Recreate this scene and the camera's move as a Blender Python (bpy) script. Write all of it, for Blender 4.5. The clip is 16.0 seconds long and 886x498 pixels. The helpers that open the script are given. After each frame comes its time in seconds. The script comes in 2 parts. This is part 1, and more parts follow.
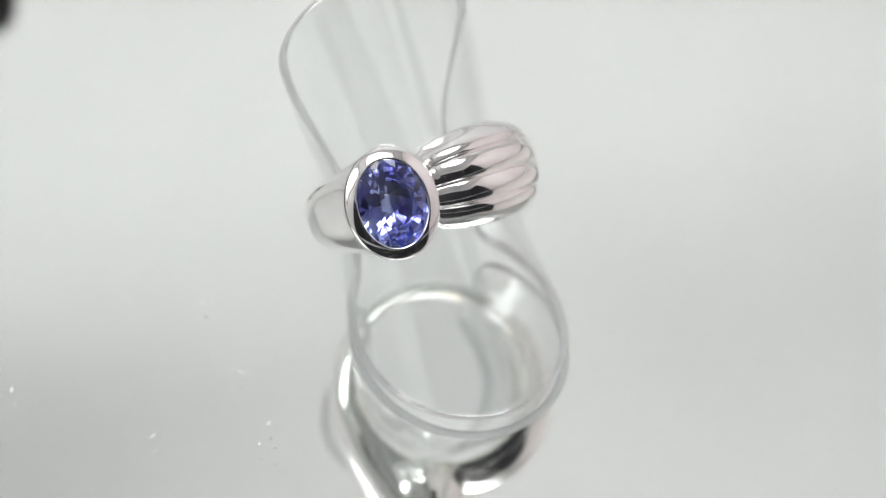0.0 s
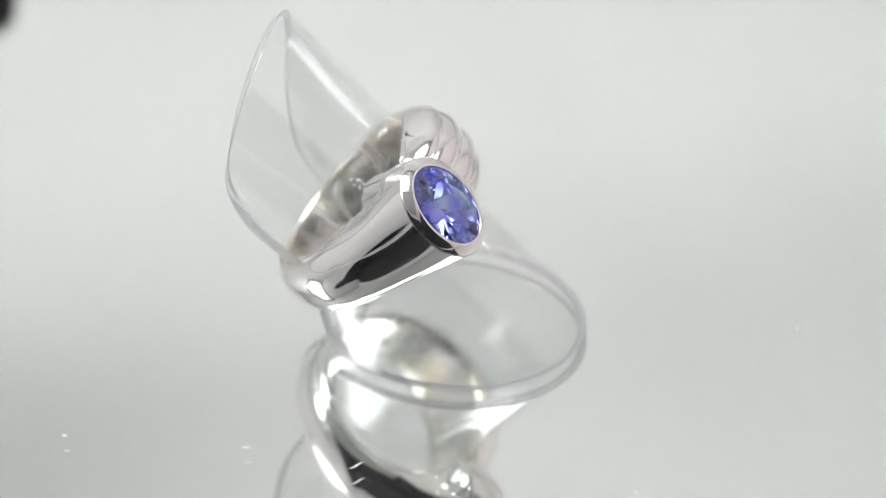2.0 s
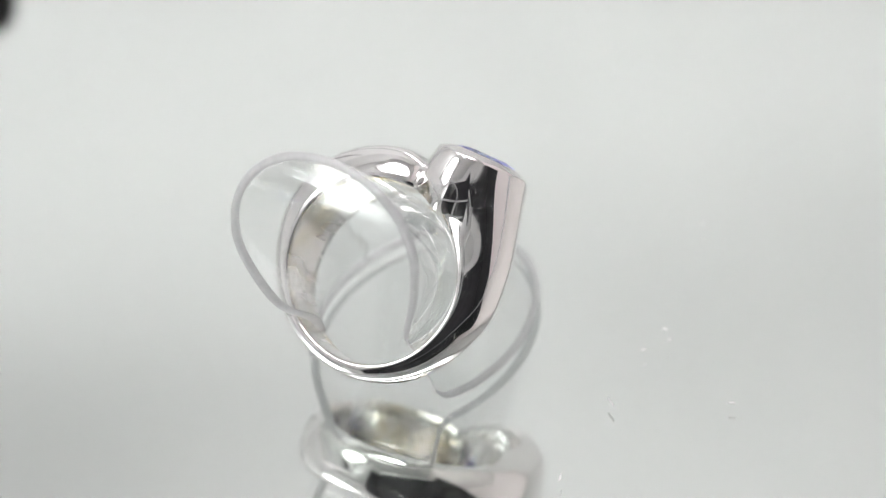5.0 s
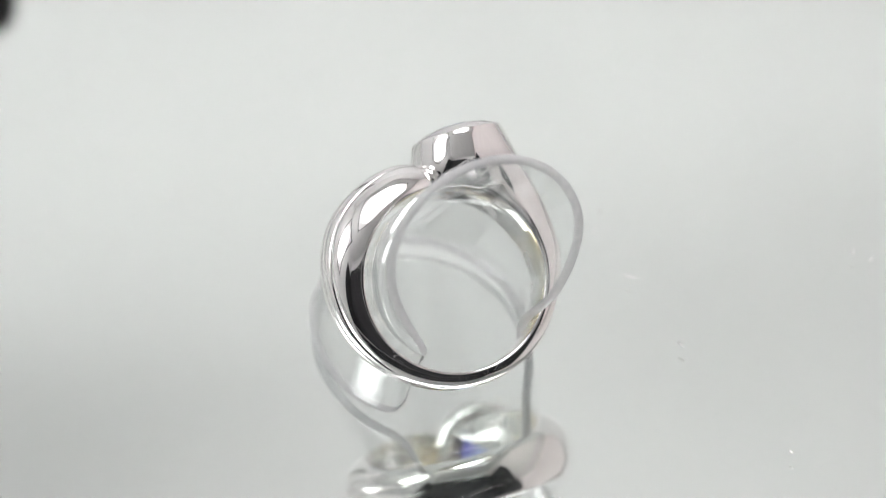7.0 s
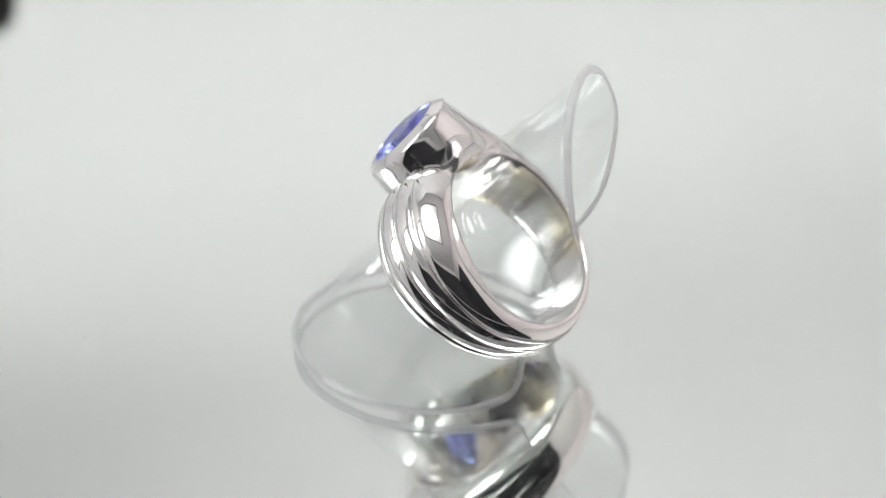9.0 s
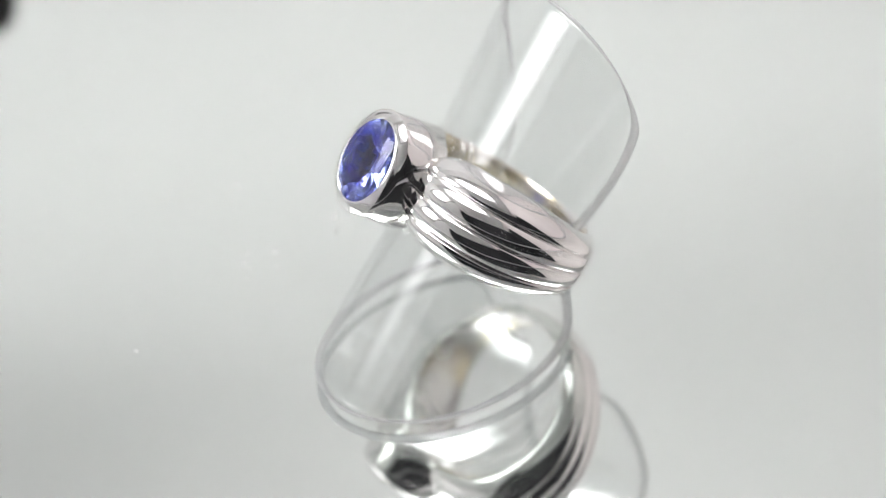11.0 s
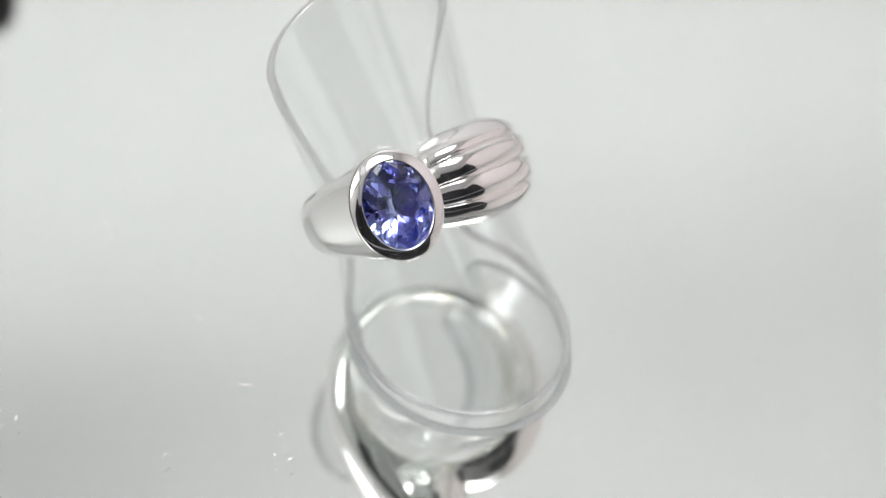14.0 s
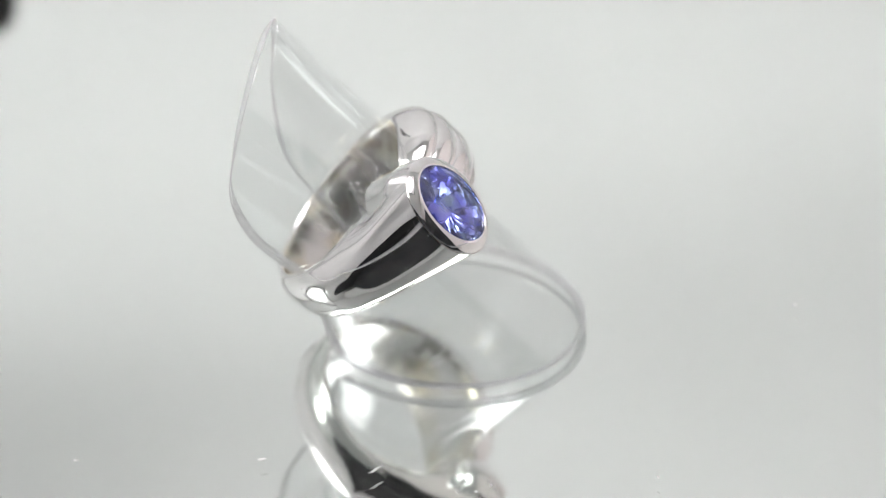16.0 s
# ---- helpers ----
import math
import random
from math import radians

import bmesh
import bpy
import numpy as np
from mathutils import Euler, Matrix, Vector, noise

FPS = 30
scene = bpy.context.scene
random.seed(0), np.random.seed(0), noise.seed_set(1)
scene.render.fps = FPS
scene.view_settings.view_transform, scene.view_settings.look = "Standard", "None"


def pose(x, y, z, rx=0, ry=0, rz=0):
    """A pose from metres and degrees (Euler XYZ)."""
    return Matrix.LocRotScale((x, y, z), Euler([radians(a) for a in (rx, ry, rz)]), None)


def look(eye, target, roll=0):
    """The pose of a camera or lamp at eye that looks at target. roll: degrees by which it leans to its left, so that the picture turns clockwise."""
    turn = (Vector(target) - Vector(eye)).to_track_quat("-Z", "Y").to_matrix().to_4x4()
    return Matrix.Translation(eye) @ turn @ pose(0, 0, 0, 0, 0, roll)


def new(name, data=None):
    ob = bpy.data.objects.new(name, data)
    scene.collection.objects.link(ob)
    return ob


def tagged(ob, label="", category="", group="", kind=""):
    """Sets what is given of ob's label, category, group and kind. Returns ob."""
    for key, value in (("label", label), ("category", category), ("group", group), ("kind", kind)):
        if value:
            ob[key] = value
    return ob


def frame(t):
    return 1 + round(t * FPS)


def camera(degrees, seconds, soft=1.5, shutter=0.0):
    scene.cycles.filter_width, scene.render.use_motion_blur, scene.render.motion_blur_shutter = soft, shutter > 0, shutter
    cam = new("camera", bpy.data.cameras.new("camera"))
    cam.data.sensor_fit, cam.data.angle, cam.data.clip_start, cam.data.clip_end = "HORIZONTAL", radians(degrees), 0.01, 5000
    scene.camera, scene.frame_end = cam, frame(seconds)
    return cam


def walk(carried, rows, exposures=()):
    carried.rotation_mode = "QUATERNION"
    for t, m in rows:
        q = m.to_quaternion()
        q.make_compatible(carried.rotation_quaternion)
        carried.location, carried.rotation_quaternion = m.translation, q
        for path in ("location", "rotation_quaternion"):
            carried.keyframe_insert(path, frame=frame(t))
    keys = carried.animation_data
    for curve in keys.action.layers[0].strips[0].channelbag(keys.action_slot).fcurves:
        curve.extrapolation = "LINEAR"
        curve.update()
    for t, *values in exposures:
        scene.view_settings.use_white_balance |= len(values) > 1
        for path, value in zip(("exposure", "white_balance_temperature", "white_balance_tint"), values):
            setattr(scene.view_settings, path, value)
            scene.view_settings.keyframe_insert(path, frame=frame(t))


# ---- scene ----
# The ring, its stand and the mirror are laid out in millimetres; MM turns them into metres.
MM = 0.001
SECONDS = 16.0
SPIN = 26.102  # degrees a second, anticlockwise from above

# ---- camera ----
cam = camera(14.66, SECONDS, soft=1.1)
EYE = Vector((0.0, -232.56, 221.65)) * MM
AIM = EYE + Vector((0.003115, 0.739220, -0.673457))
cam.data.dof.use_dof = True
cam.data.dof.focus_distance = 0.304
cam.data.dof.aperture_fstop = 19.0
walk(cam, [(0.0, look(EYE, AIM, -4.54)), (SECONDS, look(EYE, AIM, -4.54))])

# Light crosses the curled sheet, the gem and the mirror glass many times.
scene.cycles.max_bounces, scene.cycles.transmission_bounces, scene.cycles.glossy_bounces, scene.cycles.transparent_max_bounces = 40, 40, 24, 40

# ---- world and exposure ----
world = bpy.data.worlds.new("studio")
scene.world = world
world.use_nodes = True
world.node_tree.nodes["Background"].inputs[0].default_value = (0.8, 0.85, 0.9, 1)
world.node_tree.nodes["Background"].inputs[1].default_value = 0.05
scene.view_settings.exposure = 0.08
TOP_LIGHT = 12.7
SIDE_LIGHT = 8.0


# ---- materials ----
def material(name):
    m = bpy.data.materials.new(name)
    m.use_nodes = True
    return m, m.node_tree.nodes, m.node_tree.links, m.node_tree.nodes["Principled BSDF"]


def noise_node(nodes, links, scale, detail=3.0, stretch=None):
    co = nodes.new("ShaderNodeTexCoord")
    tex = nodes.new("ShaderNodeTexNoise")
    tex.inputs["Scale"].default_value = scale
    tex.inputs["Detail"].default_value = detail
    if stretch:
        mp = nodes.new("ShaderNodeMapping")
        mp.inputs["Scale"].default_value = stretch
        links.new(co.outputs["Object"], mp.inputs["Vector"])
        links.new(mp.outputs["Vector"], tex.inputs["Vector"])
    else:
        links.new(co.outputs["Object"], tex.inputs["Vector"])
    return tex


def ramp(nodes, links, source, a, b, lo=0.3, hi=0.7):
    r = nodes.new("ShaderNodeValToRGB")
    r.color_ramp.elements[0].position, r.color_ramp.elements[1].position = lo, hi
    r.color_ramp.elements[0].color, r.color_ramp.elements[1].color = a, b
    links.new(source, r.inputs[0])
    return r.outputs[0]


def bump(nodes, links, source, bsdf, strength, distance):
    b = nodes.new("ShaderNodeBump")
    b.inputs["Strength"].default_value = strength
    b.inputs["Distance"].default_value = distance
    links.new(source, b.inputs["Height"])
    links.new(b.outputs[0], bsdf.inputs["Normal"])


def hairlines(n, l, scale, stretch, turn, width):
    """Thin wandering scratches: where a stretched noise crosses its middle, in patches."""
    tex = noise_node(n, l, scale, 0.0, stretch)
    tex.inputs["Vector"].links[0].from_node.inputs["Rotation"].default_value = turn
    off = n.new("ShaderNodeMath")
    off.operation = "SUBTRACT"
    off.inputs[1].default_value = 0.5
    l.new(tex.outputs[0], off.inputs[0])
    size = n.new("ShaderNodeMath")
    size.operation = "ABSOLUTE"
    l.new(off.outputs[0], size.inputs[0])
    line = ramp(n, l, size.outputs[0], (1, 1, 1, 1), (0, 0, 0, 1), 0.0, width)
    patch = ramp(n, l, noise_node(n, l, 420.0, 2.0).outputs[0], (0, 0, 0, 1), (1, 1, 1, 1), 0.50, 0.62)
    mix = n.new("ShaderNodeMath")
    mix.operation = "MULTIPLY"
    l.new(line, mix.inputs[0])
    l.new(patch, mix.inputs[1])
    return mix.outputs[0]


def silver_material(name, tint, rough):
    m, n, l, p = material(name)
    p.inputs["Metallic"].default_value = 1.0
    p.inputs["Base Color"].default_value = (*tint, 1)
    fine = noise_node(n, l, 700.0, 3.0)
    wear = noise_node(n, l, 500.0, 2.0, (6.0, 0.6, 3.0))
    total = ramp(n, l, wear.outputs[0], (rough * 0.6,) * 3 + (1,), (rough * 2.0,) * 3 + (1,), 0.35, 0.75)
    for stretch, turn in (((1.0, 0.06, 0.06), (0.3, 0.5, 0.8)), ((0.06, 1.0, 0.06), (0.9, 0.2, 0.4)), ((0.05, 0.06, 1.0), (0.2, 0.9, 0.1))):
        add = n.new("ShaderNodeMath")
        add.operation = "MULTIPLY_ADD"
        add.inputs[1].default_value = 0.3
        l.new(hairlines(n, l, 2600.0, stretch, turn, 0.006), add.inputs[0])
        l.new(total, add.inputs[2])
        total = add.outputs[0]
    l.new(total, p.inputs["Roughness"])
    bump(n, l, fine.outputs[0], p, 0.08, 0.00004)
    return m


SILVER = silver_material("polished_silver", (0.97, 0.955, 0.948), 0.05)

WORN, _n, _l, _p = material("worn_inner_silver")
_p.inputs["Metallic"].default_value = 1.0
_l.new(ramp(_n, _l, noise_node(_n, _l, 220.0, 3.0).outputs[0], (0.97, 0.95, 0.94, 1), (0.88, 0.78, 0.56, 1), 0.46, 0.70), _p.inputs["Base Color"])
_l.new(ramp(_n, _l, noise_node(_n, _l, 600.0, 3.0, (1, 1, 0.3)).outputs[0], (0.12, 0.12, 0.12, 1), (0.32, 0.32, 0.32, 1)), _p.inputs["Roughness"])

GEM, _n, _l, _p = material("violet_blue_gem")
_p.inputs["Base Color"].default_value = (0.16, 0.19, 0.93, 1)
_p.inputs["Roughness"].default_value = 0.0
_p.inputs["IOR"].default_value = 1.69
_p.inputs["Transmission Weight"].default_value = 1.0
_l.new(ramp(_n, _l, noise_node(_n, _l, 420.0, 1.0).outputs[0], (0.18, 0.18, 0.90, 1), (0.52, 0.66, 1.0, 1), 0.38, 0.62), _p.inputs["Base Color"])

# A thin flat sheet hardly bends light: it lets it through and adds its gloss, stronger at a slant.
FILM, _n, _l, _p = material("clear_plastic")
_n.remove(_p)
_clear = _n.new("ShaderNodeBsdfTransparent")
_clear.inputs[0].default_value = (0.975, 0.98, 0.98, 1)
_gloss = _n.new("ShaderNodeBsdfGlossy")
_gloss.inputs["Color"].default_value = (1, 1, 1, 1)
_gloss.inputs["Roughness"].default_value = 0.02
_facing = _n.new("ShaderNodeLayerWeight")
_facing.inputs["Blend"].default_value = 0.5
_rise = _n.new("ShaderNodeMath")
_rise.operation = "POWER"
_rise.inputs[1].default_value = 4.0
_l.new(_facing.outputs["Facing"], _rise.inputs[0])
_share = _n.new("ShaderNodeMath")
_share.operation = "MULTIPLY_ADD"
_share.inputs[1].default_value, _share.inputs[2].default_value = 0.40, 0.065
_l.new(_rise.outputs[0], _share.inputs[0])
_both = _n.new("ShaderNodeMixShader")
_l.new(_share.outputs[0], _both.inputs[0])
_l.new(_clear.outputs[0], _both.inputs[1])
_l.new(_gloss.outputs[0], _both.inputs[2])
_l.new(_both.outputs[0], _n["Material Output"].inputs["Surface"])
_relief = _n.new("ShaderNodeBump")
_relief.inputs["Strength"].default_value = 0.05
_relief.inputs["Distance"].default_value = 0.0003
_l.new(noise_node(_n, _l, 120.0, 1.0).outputs[0], _relief.inputs["Height"])
_l.new(_relief.outputs[0], _gloss.inputs["Normal"])

# The sawn edge scatters light to both sides and lets a part of it straight through.
CUT, _n, _l, _p = material("frosted_cut_edge")
_n.remove(_p)
_grain = ramp(_n, _l, noise_node(_n, _l, 1500.0, 3.0).outputs[0], (0.88, 0.885, 0.89, 1), (0.98, 0.98, 0.98, 1))
_front, _back, _clear = _n.new("ShaderNodeBsdfDiffuse"), _n.new("ShaderNodeBsdfTranslucent"), _n.new("ShaderNodeBsdfTransparent")
_clear.inputs[0].default_value = (0.97, 0.975, 0.98, 1)
_l.new(_grain, _front.inputs[0])
_l.new(_grain, _back.inputs[0])
_frost, _both = _n.new("ShaderNodeMixShader"), _n.new("ShaderNodeMixShader")
_frost.inputs[0].default_value, _both.inputs[0].default_value = 0.55, 0.50
_l.new(_front.outputs[0], _frost.inputs[1])
_l.new(_back.outputs[0], _frost.inputs[2])
_l.new(_clear.outputs[0], _both.inputs[1])
_l.new(_frost.outputs[0], _both.inputs[2])
_l.new(_both.outputs[0], _n["Material Output"].inputs["Surface"])

PLATE, _n, _l, _p = material("mirror_glass")
_p.inputs["Base Color"].default_value = (0.97, 0.985, 0.975, 1)
_p.inputs["Roughness"].default_value = 0.0
_p.inputs["IOR"].default_value = 1.5
_p.inputs["Transmission Weight"].default_value = 1.0

SILVERING, _n, _l, _p = material("mirror_silvering")
_p.inputs["Metallic"].default_value = 1.0
_p.inputs["Base Color"].default_value = (0.93, 0.94, 0.935, 1)
_p.inputs["Roughness"].default_value = 0.0

DUST, _n, _l, _p = material("white_lint")
_n.remove(_p)
_front, _back, _both = _n.new("ShaderNodeBsdfDiffuse"), _n.new("ShaderNodeBsdfTranslucent"), _n.new("ShaderNodeMixShader")
_front.inputs[0].default_value = _back.inputs[0].default_value = (0.96, 0.96, 0.95, 1)
_l.new(_front.outputs[0], _both.inputs[1])
_l.new(_back.outputs[0], _both.inputs[2])
_l.new(_both.outputs[0], _n["Material Output"].inputs["Surface"])


def cloth(name, a, b, rough=0.9):
    m, n, l, p = material(name)
    p.inputs["Roughness"].default_value = rough
    l.new(ramp(n, l, noise_node(n, l, 9.0, 4.0).outputs[0], (*a, 1), (*b, 1)), p.inputs["Base Color"])
    bump(n, l, noise_node(n, l, 900.0, 2.0).outputs[0], p, 0.2, 0.0004)
    return m


WHITE_CLOTH = cloth("white_tent_cloth", (0.77, 0.775, 0.77), (0.82, 0.825, 0.82))
PINK_CLOTH = cloth("pale_pink_cloth", (0.76, 0.705, 0.70), (0.80, 0.745, 0.735))
BLACK_CLOTH = cloth("black_cloth", (0.022, 0.022, 0.024), (0.034, 0.034, 0.037))
TABLE = cloth("grey_table_top", (0.40, 0.40, 0.41), (0.46, 0.46, 0.47), 0.6)
BLACK_PLASTIC = cloth("black_plastic", (0.02, 0.02, 0.02), (0.03, 0.03, 0.03), 0.4)


def glow(name, colour, strength):
    m, n, l, p = material(name)
    p.inputs["Base Color"].default_value = (0.8, 0.8, 0.8, 1)
    p.inputs["Emission Color"].default_value = (*colour, 1)
    co = n.new("ShaderNodeTexCoord")
    half = n.new("ShaderNodeVectorMath")
    half.operation = "SUBTRACT"
    half.inputs[1].default_value = (0.5, 0.5, 0.5)
    size = n.new("ShaderNodeVectorMath")
    size.operation = "LENGTH"
    l.new(co.outputs["Generated"], half.inputs[0])
    l.new(half.outputs[0], size.inputs[0])
    fall = n.new("ShaderNodeMapRange")
    fall.interpolation_type = "SMOOTHSTEP"
    for name_, value in (("From Min", 0.48), ("From Max", 0.74), ("To Min", strength), ("To Max", strength * 0.03)):
        fall.inputs[name_].default_value = value
    l.new(size.outputs["Value"], fall.inputs["Value"])
    l.new(fall.outputs[0], p.inputs["Emission Strength"])
    return m


# ---- building helpers ----
def part(name, bm, mat, parent=None, label="", smooth=False):
    me = bpy.data.meshes.new(name)
    bmesh.ops.recalc_face_normals(bm, faces=bm.faces)
    for f in bm.faces:
        f.smooth = smooth
    bm.to_mesh(me)
    bm.free()
    me.materials.append(mat)
    ob = new(name, me)
    if parent:
        ob.parent = parent
    return tagged(ob, label)


def box(x0, x1, y0, y1, z0, z1, bevel=0.0):
    bm = bmesh.new()
    bmesh.ops.create_cube(bm, size=1.0)
    for v in bm.verts:
        v.co = Vector(((x0 + x1) / 2 + v.co.x * (x1 - x0), (y0 + y1) / 2 + v.co.y * (y1 - y0), (z0 + z1) / 2 + v.co.z * (z1 - z0)))
    if bevel:
        bmesh.ops.bevel(bm, geom=bm.edges[:], offset=bevel, segments=2, affect="EDGES")
    return bm


def disc(radius, z0, z1, n=160, bevel=0.0):
    bm = bmesh.new()
    bmesh.ops.create_cone(bm, cap_ends=True, segments=n, radius1=radius, radius2=radius, depth=z1 - z0,
                          matrix=Matrix.Translation((0, 0, (z0 + z1) / 2)))
    return bm


def grid_shell(rows, wrap_rows=False, wrap_cols=True, cap=True):
    """A skin over rows of points; the columns close round, the ends are capped."""
    bm = bmesh.new()
    vs = [[bm.verts.new(c) for c in row] for row in rows]
    nr, nc = len(rows), len(rows[0])
    for i in range(nr if wrap_rows else nr - 1):
        for j in range(nc if wrap_cols else nc - 1):
            a, b = vs[i], vs[(i + 1) % nr]
            bm.faces.new((a[j], a[(j + 1) % nc], b[(j + 1) % nc], b[j]))
    if cap and not wrap_rows:
        bm.faces.new(vs[0][::-1])
        bm.faces.new(vs[-1])
    return bm


def curve(table, x):
    """Smooth interpolation in a short table of (x, y) pairs."""
    if x <= table[0][0]:
        return table[0][1]
    for k in range(len(table) - 1):
        (x0, y0), (x1, y1) = table[k], table[k + 1]
        if x <= x1:
            m0 = 0.0 if k == 0 else (y1 - table[k - 1][1]) / (x1 - table[k - 1][0])
            m1 = 0.0 if k + 2 >= len(table) else (table[k + 2][1] - y0) / (table[k + 2][0] - x0)
            h = x1 - x0
            s = (x - x0) / h
            return ((2 * s**3 - 3 * s**2 + 1) * y0 + (s**3 - 2 * s**2 + s) * h * m0
                    + (-2 * s**3 + 3 * s**2) * y1 + (s**3 - s**2) * h * m1)
    return table[-1][1]


# ---- the studio: a small light tent round a turning mirror ----
TX, TY0, TY1, TZ0, TZ1 = 0.46, -0.62, 0.50, -0.030, 0.70
part("wall_north", box(-TX, TX, TY1, TY1 + 0.01, TZ0, TZ1), WHITE_CLOTH)
part("wall_west", box(-TX - 0.01, -TX, TY0, TY1 + 0.01, TZ0, TZ1), WHITE_CLOTH)
part("wall_east", box(TX, TX + 0.01, TY0, TY1 + 0.01, TZ0, TZ1), PINK_CLOTH)
part("wall_south", box(-TX - 0.01, TX + 0.01, TY0 - 0.01, TY0, TZ0, TZ1), WHITE_CLOTH)
# Unseen black cloths, added so the silver and gem reflect a dark camera side.
tagged(part("front_dark_panel", box(-TX + 0.002, TX - 0.002, TY0 + 0.004, TY0 + 0.012, TZ0, 0.56, 0.002), BLACK_CLOTH), "added black cloth standing in for the dark camera side", "curtain")
tagged(part("side_dark_panel", box(TX - 0.012, TX - 0.004, TY0 + 0.014, -0.26, TZ0, 0.50, 0.002), BLACK_CLOTH), "added black cloth on the pinkish side wall, darkens reflections in the silver", "curtain")
tagged(part("side_dark_panel", box(-TX + 0.004, -TX + 0.012, TY0 + 0.014, -0.40, TZ0, 0.50, 0.002), BLACK_CLOTH), "added black cloth on the white side wall, darkens reflections in the silver", "curtain")
part("ceiling", box(-TX - 0.01, TX + 0.01, TY0 - 0.01, TY1 + 0.01, TZ1, TZ1 + 0.01), WHITE_CLOTH)
part("floor", box(-TX - 0.01, TX + 0.01, TY0 - 0.01, TY1 + 0.01, TZ0 - 0.01, TZ0), TABLE)
for ob, label in (("wall_north", "white cloth back wall of a light tent"), ("wall_west", "white cloth side wall of a light tent"),
                  ("wall_east", "pale pinkish cloth side wall of a light tent"), ("wall_south", "white cloth front of a light tent"),
                  ("ceiling", "white cloth roof of a light tent"), ("floor", "grey table top inside a light tent")):
    tagged(bpy.data.objects[ob], label, "ceiling" if ob == "ceiling" else "floor" if ob == "floor" else "wall", kind="structure")


def softbox(m, w, h, strength, colour, label):
    """A flat lamp that shines along its own -z."""
    lamp = new("softbox")
    lamp.matrix_basis = m
    tagged(lamp, label, "lamp", "studio lamps")
    part("diffuser", box(-w / 2, w / 2, -h / 2, h / 2, 0.0, 0.004), glow("lamp_diffuser", colour, strength), lamp, "glowing white diffuser")
    for x0, x1, y0, y1 in ((-w / 2 - 0.012, -w / 2, -h / 2 - 0.012, h / 2 + 0.012), (w / 2, w / 2 + 0.012, -h / 2 - 0.012, h / 2 + 0.012),
                           (-w / 2, w / 2, -h / 2 - 0.012, -h / 2), (-w / 2, w / 2, h / 2, h / 2 + 0.012)):
        part("frame", box(x0, x1, y0, y1, -0.004, 0.012, 0.001), BLACK_PLASTIC, lamp)
    return lamp


softbox(pose(0.0, 0.05, TZ1 - 0.014), 0.52, 0.40, TOP_LIGHT, (1.0, 0.986, 0.988), "large flat softbox under the white tent roof")
softbox(look(Vector((-TX + 0.10, -0.05, 0.30)), Vector((0.0, 0.0, 0.05))), 0.22, 0.30, SIDE_LIGHT, (1.0, 0.986, 0.988), "upright softbox beside the white tent wall")


def rod(name, a, b, r, label):
    a, b = Vector(a), Vector(b)
    bm = bmesh.new()
    bmesh.ops.create_cone(bm, cap_ends=True, segments=20, radius1=r, radius2=r * 0.8, depth=(b - a).length,
                          matrix=Matrix.Translation((a + b) / 2) @ (b - a).to_track_quat("Z", "Y").to_matrix().to_4x4())
    return tagged(part(name, bm, BLACK_PLASTIC, None, "", True), label, "rod")


def step(a, b, x):
    x = min(1.0, max(0.0, (x - a) / (b - a)))
    return x * x * (3 - 2 * x)


def shading_cloth():
    """A white cloth added on the back wall to shade the mirrored background by its shape: flat below, leaning inward
    higher up, with a deeper soft fold towards the white side wall.
    """
    xs = [-TX + 0.004 + (2 * TX - 0.008) * i / 60 for i in range(61)]
    zs = [0.30 + 0.0055 * k for k in range(65)]
    sheets = []
    for x in xs:
        y, column = TY1 - 0.003, []
        for z in zs:
            column.append((x, y, z))
            # lean and fold are made up, tuned for the soft dark band
            lean = 0.50 * step(0.385, 0.470, z) + (0.26 * step(0.435, 0.475, z) + 0.36 * math.exp(-((z - 0.474) / 0.023) ** 2)) * step(0.03, -0.12, x)
            y -= lean * 0.0055
        sheets.append(column + [(p[0], p[1] + 0.002, p[2]) for p in column[::-1]])
    return tagged(part("shading_cloth", grid_shell(sheets), WHITE_CLOTH, None, "", True), "added white cloth leaning softly in to darken the mirrored back wall", "cloth")


shading_cloth()
# Added rod: its reflection makes the small dark blot in the upper left corner.
rod("corner_rod", (-0.0515, 0.0982, 0.0320), (-0.215, 0.494, 0.40), 0.0040, "added dark rod standing in for an unidentified dark thing in the mirror")

# ---- the turning mirror ----
GLASS = 1.8
mirror = new("mirror_turntable")
tagged(mirror, "round turning mirror of thick glass on a table", "turntable")
PLATE_R = 0.13
part("glass_plate", disc(PLATE_R, -GLASS * MM, 0.0), PLATE, mirror, "clear glass of the mirror")
part("silver_layer", disc(PLATE_R, -(GLASS + 0.3) * MM, -(GLASS + 0.004) * MM), SILVERING, mirror, "bright silvered back of the mirror")
part("platter", disc(PLATE_R - 0.003, -0.016, -(GLASS + 0.3) * MM), BLACK_PLASTIC, mirror, "black turntable platter")
part("foot", disc(0.06, TZ0, -0.016), BLACK_PLASTIC, mirror)

# ---- the ring ----
# Its own space: z along the finger, y up towards the head, x sideways.
AX_EL, AX_AZ = radians(48.61), radians(105.28)
A = Vector((math.cos(AX_AZ) * math.cos(AX_EL), math.sin(AX_AZ) * math.cos(AX_EL), math.sin(AX_EL)))
U = (Vector((0, 0, 1)) - A.z * A).normalized()
XR = U.cross(A)
RING_AT = Vector((-0.810, 6.355, 11.317))
RING_POSE = Matrix((XR, U, A)).transposed().to_4x4()
RING_POSE.translation = RING_AT * MM
RI = 8.22
HEAD = Vector((5.106, 12.990, -0.167))
HEAD_N = Vector((0.0729, 0.9973, 0.0)).normalized()
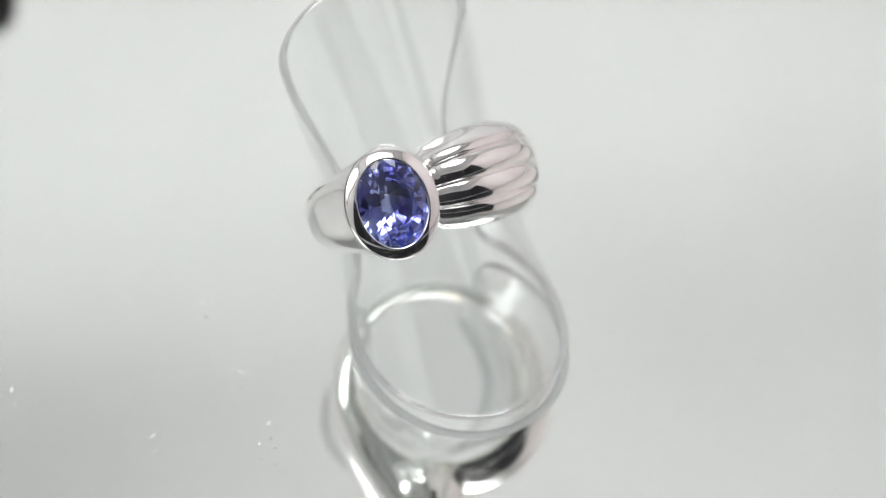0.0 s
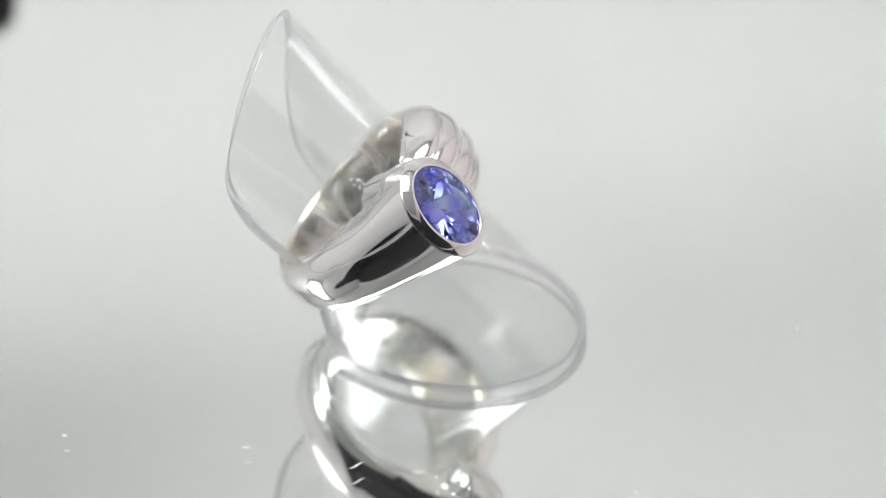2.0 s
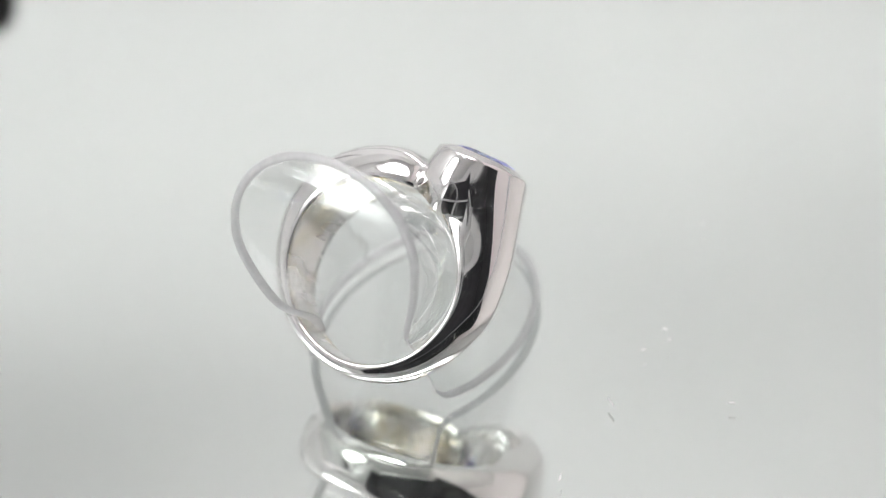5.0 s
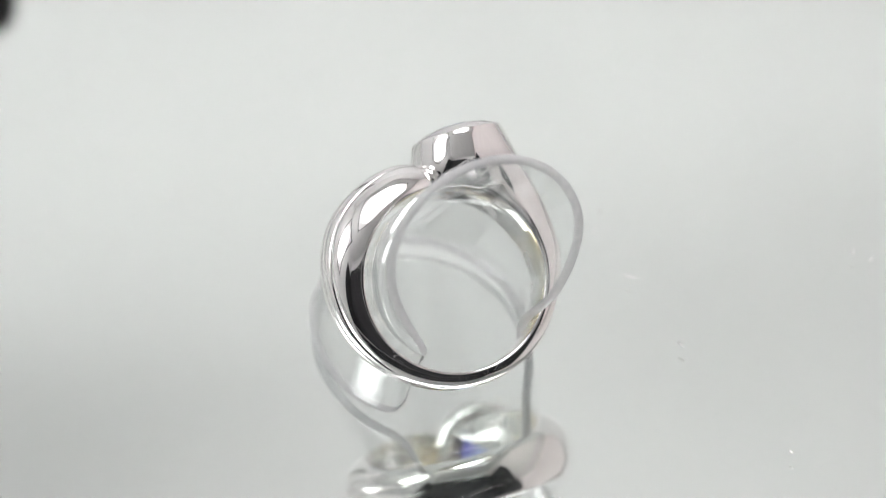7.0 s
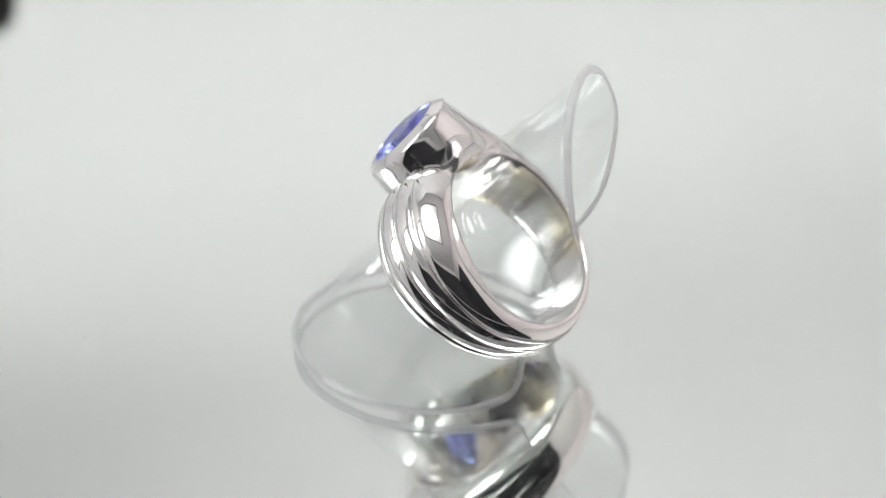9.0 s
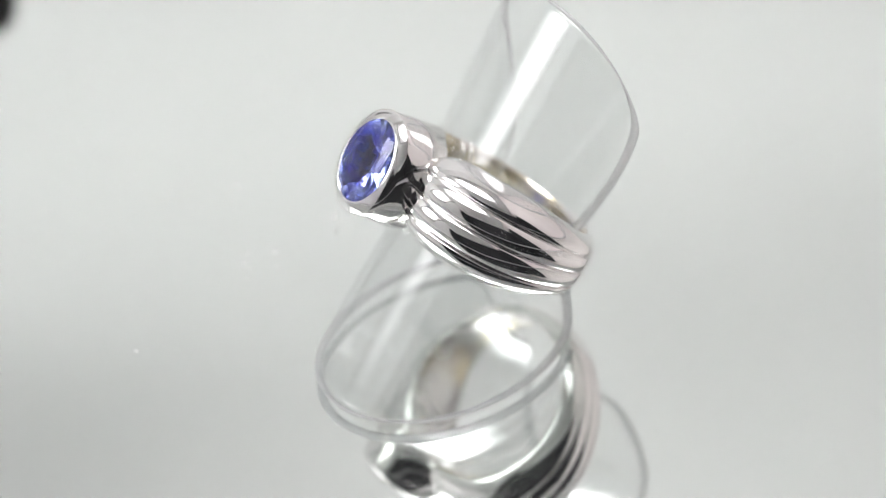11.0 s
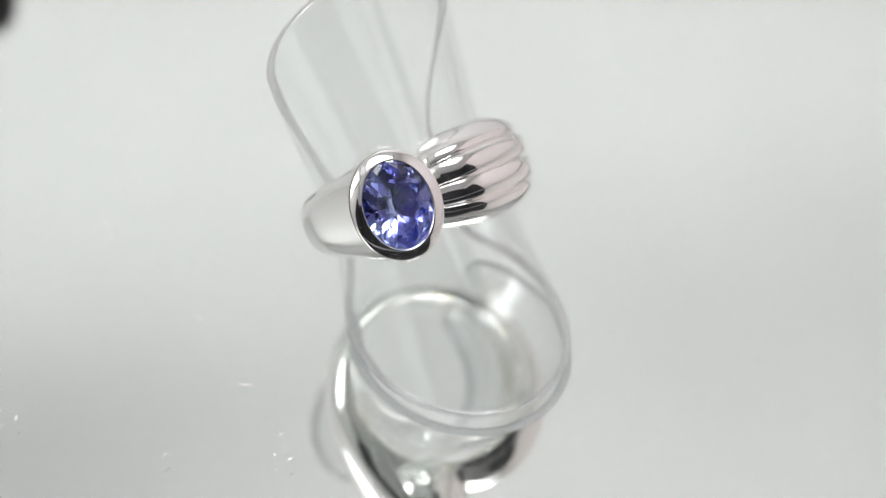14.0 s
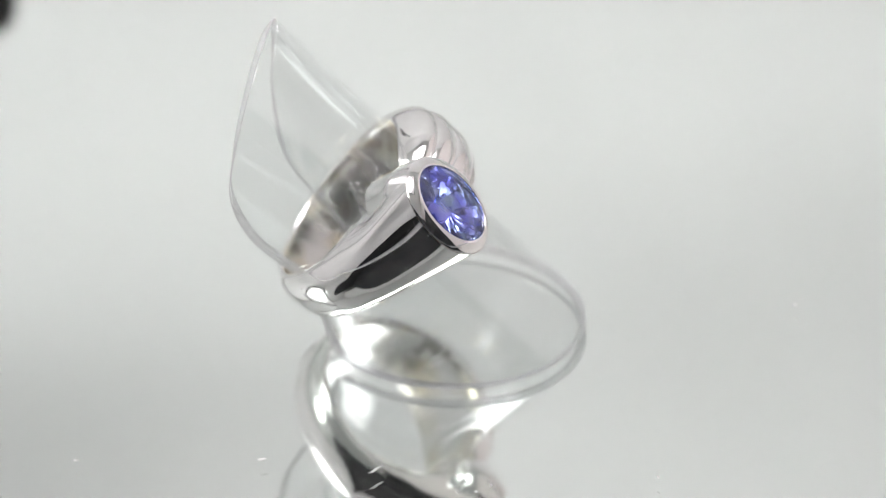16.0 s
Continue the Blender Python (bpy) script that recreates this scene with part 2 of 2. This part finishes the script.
HEAD_L = Vector((0, 0, 1))
HEAD_T = HEAD_L.cross(HEAD_N)

ring = new("finger_ring")
ring.matrix_basis = RING_POSE
tagged(ring, "polished silver ring with oval violet-blue gem on clear stand", "ring")


def band(name, width, height, first, last, steps, label, flute=None, across=48, power=((0, 2.4), (1, 2.4)), shift=((0, 0.0), (1, 0.0))):
    """A band swept round the finger hole between two angles (degrees from the head), polished outside and worn inside."""
    rows = []
    for i in range(steps + 1):
        phi = first + (last - first) * i / steps
        hw, th, dz = curve(width, phi), curve(height, phi), curve(shift, phi)
        s, c = math.sin(radians(phi)), math.cos(radians(phi))
        row = []
        for j in range(across + 1):
            v = -1 + 2 * j / across
            dome = max(0.0, 1 - abs(v) ** curve(power, phi)) ** 0.62
            r = RI + 0.25 + (th - 0.25) * dome
            if flute:
                g = curve(flute, phi)
                u = abs(2 * ((2 * v) % 1.0) - 1)
                r -= (g * 0.8 * u ** 2.2 + 0.75 * g * math.exp(-((1 - u) / 0.075) ** 2)) * (1 - abs(v) ** 8)
            row.append((r * s * MM, r * c * MM, (hw * v + dz) * MM))
        for j in range(9):
            v = 1 - 2 * j / 8
            r = RI + 0.10 * v**6
            row.append((r * s * MM, r * c * MM, ((hw - 0.06) * v + dz) * MM))
        rows.append(row)
    ob = part(name, grid_shell(rows, cap=False), SILVER, ring, label, True)
    ob.data.materials.append(WORN)
    nc = len(rows[0])
    for f in ob.data.polygons[:steps * nc]:
        if f.index % nc > across:
            f.material_index = 1
    return ob


band("fluted_shoulder", ((-180, 2.35), (-140, 2.7), (-105, 3.25), (-80, 3.9), (-55, 4.48), (-30, 4.56), (-13, 4.4), (-4, 4.1), (3, 3.75), (8, 3.3)),
     ((-180, 1.4), (-130, 1.7), (-92, 2.6), (-48, 3.75), (-20, 3.6), (-8, 3.35), (-2, 3.0), (4, 2.5), (8, 2.2)),
     -180, 8, 240, "silver shoulder with four rounded flutes", ((-140, 0.0), (-110, 0.22), (-60, 0.42), (-20, 0.42), (8, 0.25)), 160, ((0, 3.0), (1, 3.0)),
     ((-180, 0.2), (-120, 0.12), (-60, 0.35), (8, 0.2)))


def shoulder_height(phi):
    """The smooth shoulder runs nearly straight up from the side of the hole to the head."""
    p0, p1 = Vector((RI + 2.15, 0.0)), Vector((HEAD.x + 4.15, HEAD.y - 0.7))
    d = Vector((math.sin(radians(phi)), math.cos(radians(phi))))
    e = p1 - p0
    return (p0.x * e.y - p0.y * e.x) / (d.x * e.y - d.y * e.x) - RI


SH = ((37, shoulder_height(37)), (48, shoulder_height(48) + 0.45), (62, shoulder_height(62) + 0.8), (76, shoulder_height(76) + 0.7), (92, 2.5),
      (110, 1.9), (130, 1.65), (155, 1.48), (180, 1.4))
SW = ((37, 4.65), (50, 4.3), (64, 3.85), (90, 3.2), (130, 2.65), (180, 2.35))
SZ = ((37, -0.1), (110, 0.1), (180, 0.2))
SP = ((37, 3.4), (55, 3.0), (80, 2.6))
FLANK_END = 74
band("smooth_shoulder", SW, SH, FLANK_END, 180, 150, "smooth plain silver shoulder", None, 64, SP, SZ)


def shoulder_point(phi, v):
    dome = max(0.0, 1 - abs(v) ** curve(SP, phi)) ** 0.62
    r = RI + 0.25 + (curve(SH, phi) - 0.25) * dome
    return Vector((r * math.sin(radians(phi)), r * math.cos(radians(phi)), curve(SW, phi) * v + curve(SZ, phi)))


def flank_mesh():
    """The smooth flank that rises from the shoulder to the oval rim of the bezel."""
    steps, across = 48, 64
    rows = []
    for i in range(steps + 1):
        t = i / steps
        row = []
        for j in range(across + 1):
            v = -1 + 2 * j / across
            th = radians(90 * v + 45 * v ** 5)
            p0 = HEAD + HEAD_L * (5.065 * math.sin(th)) - HEAD_T * (4.235 * math.cos(th)) - HEAD_N * 0.63
            p1 = shoulder_point(FLANK_END, v)
            d = (p1 - p0).length
            m0 = -HEAD_N * d * (0.9 - 0.48 * v * v) - HEAD_T * (d * 0.22 * math.cos(th))
            m1 = (shoulder_point(FLANK_END + 0.7, v) - shoulder_point(FLANK_END, v)).normalized() * d
            p = p0 * (2 * t**3 - 3 * t**2 + 1) + m0 * (t**3 - 2 * t**2 + t) + p1 * (-2 * t**3 + 3 * t**2) + m1 * (t**3 - t**2)
            row.append(p)
        ends = [row[-1], row[across // 2], row[0]]
        for q in ends:
            k = (RI + 0.05) / max(RI + 0.05, math.hypot(q.x, q.y))
            row.append(Vector((q.x * k, q.y * k, q.z * 0.97)))
        rows.append([q * MM for q in row])
    return grid_shell(rows, cap=False)


flank = part("flank", flank_mesh(), SILVER, ring, "smooth silver flank rising to the bezel", True)
flank.data.materials.append(WORN)
for _f in flank.data.polygons:
    if _f.index % 68 in (65, 66):
        _f.material_index = 1


def bezel_mesh():
    """A tall oval collar round the gem, open below towards the finger."""
    profile = ((-5.0, 3.3, 2.5), (-1.4, 3.35, 2.55), (-0.6, 3.95, 3.05), (-0.24, 4.03, 3.13), (-0.08, 3.99, 3.09), (0.01, 4.01, 3.11), (0.05, 4.06, 3.16),
               (0.05, 4.12, 3.23), (-0.01, 4.25, 3.37), (-0.14, 4.48, 3.62), (-0.29, 4.71, 3.86), (-0.43, 4.90, 4.06), (-0.52, 4.99, 4.16), (-0.64, 5.06, 4.23),
               (-1.2, 5.10, 4.38), (-2.6, 5.20, 4.80), (-4.0, 5.25, 5.1))
    n = 128
    rows = []
    for k, (h, a, b) in enumerate(profile):
        row = []
        for j in range(n):
            th = 2 * math.pi * j / n
            if h < -0.5 and k > 4:
                inward = max(0.0, -math.sin(th)) * (-0.5 - h) * 0.45
                a, b = profile[k][1] - inward * 0.6, profile[k][2] - inward
            at = HEAD + HEAD_L * (a * math.cos(th)) + HEAD_T * (b * math.sin(th))
            depth = h
            if k in (0, len(profile) - 1):
                depth = -1.5
                while depth > -6.0 and math.hypot((at + HEAD_N * depth).x, (at + HEAD_N * depth).y) > RI + 0.06:
                    depth -= 0.05
            elif h < -0.5:
                lim = -1.2
                while lim > h and math.hypot((at + HEAD_N * lim).x, (at + HEAD_N * lim).y) > RI + 0.4:
                    lim -= 0.05
                depth = max(h, lim)
            row.append((at + HEAD_N * depth) * MM)
        rows.append(row)
    return grid_shell(rows, wrap_rows=True)


bezel = part("bezel", bezel_mesh(), SILVER, ring, "high polished oval bezel", True)


def gem_mesh():
    a, b = 4.03, 3.13
    bm = bmesh.new()

    def ringed(k, n, h, shift=0.0, kb=None):
        for j in range(n):
            t = 2 * math.pi * (j + shift) / n
            bm.verts.new((HEAD + HEAD_L * (a * k * math.cos(t)) + HEAD_T * (b * (kb or k) * math.sin(t)) + HEAD_N * (h - 0.16)) * MM)

    ringed(0.60, 8, 0.50)
    ringed(0.82, 8, 0.34, 0.5)
    ringed(1.0, 16, 0.05)
    ringed(1.0, 16, -0.05)
    ringed(0.80, 8, -0.72, 0.5)
    ringed(0.58, 8, -1.36)
    ringed(0.30, 8, -2.02, 0.5)
    ringed(0.20, 2, -2.55)
    bmesh.ops.convex_hull(bm, input=bm.verts[:])
    bmesh.ops.dissolve_limit(bm, angle_limit=radians(0.6), verts=bm.verts[:], edges=bm.edges[:])
    return bm


part("gemstone", gem_mesh(), GEM, ring, "oval faceted violet-blue gemstone")

# ---- the stand: a clear plastic sheet curled into a leaning open tube ----
BASE_AT, BASE_A, BASE_B, BASE_AZ = Vector((1.675, 0.648, 0.0)), 13.65, 10.20, radians(104.77)
RIM_AT, RIM_W, RIM_H, RIM_AZ, RIM_EL = Vector((-3.834, 15.506, 23.023)), 9.35, 9.0, radians(108.79), radians(12.0)
SLIT0, SLIT1 = -140.0, 130.0
SHEET = 0.76
RI_INV = Matrix((XR, U, A))


def sheet_point(phi, s):
    f = radians(phi)
    h = Vector((math.cos(BASE_AZ), math.sin(BASE_AZ), 0))
    g = Vector((-h.y, h.x, 0))
    low = BASE_AT - BASE_A * math.cos(f) * h + BASE_B * math.sin(f) * g
    low.z = 0.06 + 0.26 * (1 + math.cos(f)) * 0.5
    h2 = Vector((math.cos(RIM_AZ), math.sin(RIM_AZ), 0))
    g2 = Vector((-h2.y, h2.x, 0))
    v2 = -h2 * math.sin(RIM_EL) + Vector((0, 0, 1)) * math.cos(RIM_EL)
    high = RIM_AT + RIM_W * math.sin(f) * g2 + RIM_H * math.cos(f) * v2
    lo, hi = RI_INV @ (low - RING_AT), RI_INV @ (high - RING_AT)
    sw = -lo.z / (hi.z - lo.z)
    mid = lo.lerp(hi, sw)
    rad = math.hypot(mid.x, mid.y)
    want = min(rad, RI - 0.10)
    p = lo.lerp(hi, s)
    pull = (want / rad - 1) * math.exp(-((s - sw) / 0.34) ** 2)
    p.x, p.y = p.x + mid.x * pull, p.y + mid.y * pull
    return RING_AT + A * p.z + U * p.y + XR * p.x


def stand():
    nu, nv = 150, 64
    thing = new("ring_stand")
    tagged(thing, "clear plastic sheet curled into a leaning tube on a mirror", "ring stand")
    outer, inner = [], []
    for i in range(nv + 1):
        ro, rin = [], []
        for j in range(nu + 1):
            phi = SLIT0 + (SLIT1 - SLIT0) * j / nu
            edge = min(phi - SLIT0, SLIT1 - phi)
            low = 0.065 * (1 - math.sqrt(max(0.0, 1 - (1 - min(1.0, edge / 8.0)) ** 2)))
            high = 0.36 * (1 - math.sqrt(max(0.0, 1 - (1 - min(1.0, edge / 40.0)) ** 2)))
            s = low + (1 - low - high) * i / nv
            p = sheet_point(phi, s)
            du = sheet_point(phi + 0.5, s) - sheet_point(phi - 0.5, s)
            dv = sheet_point(phi, s + 0.01) - sheet_point(phi, s - 0.01)
            n = du.cross(dv).normalized()
            if n.dot(p - RING_AT - A * (p - RING_AT).dot(A)) < 0:
                n = -n
            ro.append(p)
            rin.append(p - n * SHEET)
        outer.append(ro)
        inner.append(rin)
    bm = grid_shell([[q * MM for q in o + i[::-1]] for o, i in zip(outer, inner)], cap=False)
    bm.verts.ensure_lookup_table()
    w = 2 * (nu + 1)
    for first in (0, nv * w):
        for j in range(nu):
            bm.faces.new((bm.verts[first + j], bm.verts[first + j + 1], bm.verts[first + w - 2 - j], bm.verts[first + w - 1 - j]))
    part("sheet", bm, FILM, thing, "clear curled plastic sheet", True)
    # the sawn edge, a narrow frosted strip all round the sheet
    border = [(0, j, 1, j) for j in range(nu)] + [(i, nu, i, nu - 1) for i in range(nv)]
    border += [(nv, nu - j, nv - 1, nu - j) for j in range(nu)] + [(nv - i, 0, nv - i, 1) for i in range(nv)]
    rows = []
    for i, j, i2, j2 in border:
        o, n = outer[i][j], inner[i][j]
        out = (o - outer[i2][j2]).normalized()
        if (i in (0, nv)) and (j in (0, nu)):
            out = (out + (o - outer[i2][j + (1 if j == 0 else -1)]).normalized()).normalized()
        t = (o - n).normalized() * 0.03
        rows.append([(q) * MM for q in (o + t - out * 0.10, o + t + out * 0.04, (o + n) / 2 + out * 0.10, n - t + out * 0.04, n - t - out * 0.10)])
    part("cut_edge", grid_shell(rows, wrap_rows=True), CUT, thing, "frosted sawn edge", True)
    return thing


ring_stand = stand()

# ---- lint on the mirror ----
lints = []


def lint(x, y, length, turn, thick=0.30):
    rows = []
    for i in range(7):
        s = i / 6 - 0.5
        c = Vector((s * length, 0.12 * length * math.sin(s * 4), thick * 0.12))
        r = thick * (0.5 - 0.35 * abs(2 * s))
        rows.append([(c + Vector((0, r * math.cos(k * math.pi / 3), 0.22 * r * math.sin(k * math.pi / 3)))) * MM for k in range(6)])
    bm = grid_shell(rows)
    ob = part("lint", bm, DUST)
    tagged(ob, "tiny white fibre of lint lying on the mirror", "lint", "lint on the mirror")
    lints.append((ob, pose(x * MM, y * MM, 0.0, 0, 0, turn)))


for x, y, length, turn in ((-21.9, 6.0, 0.9, 105), (-18.6, -3.85, 1.4, -40), (-39.8, -3.7, 0.7, 60), (-26.7, -11.2, 0.8, 20), (-16.1, -10.8, 0.6, 30),
                           (-15.7, -14.1, 0.5, 0), (-29.4, 21.2, 0.5, 90), (-8.4, -27.0, 0.5, 40), (17.0, -28.6, 0.4, 10), (-17.0, -13.3, 0.35, 70),
                           (-41.3, -2.4, 0.6, 15)):
    lint(x, y, length, turn)


def motions():
    """All that stands on the mirror turns with it at one even rate."""
    times = [0.5 * k for k in range(33)]
    turn = [(t, pose(0, 0, 0, 0, 0, SPIN * t)) for t in times]
    walk(mirror, turn)
    walk(ring_stand, turn)
    walk(ring, [(t, m @ RING_POSE) for t, m in turn])
    for ob, at in lints:
        walk(ob, [(t, m @ at) for t, m in turn])


motions()
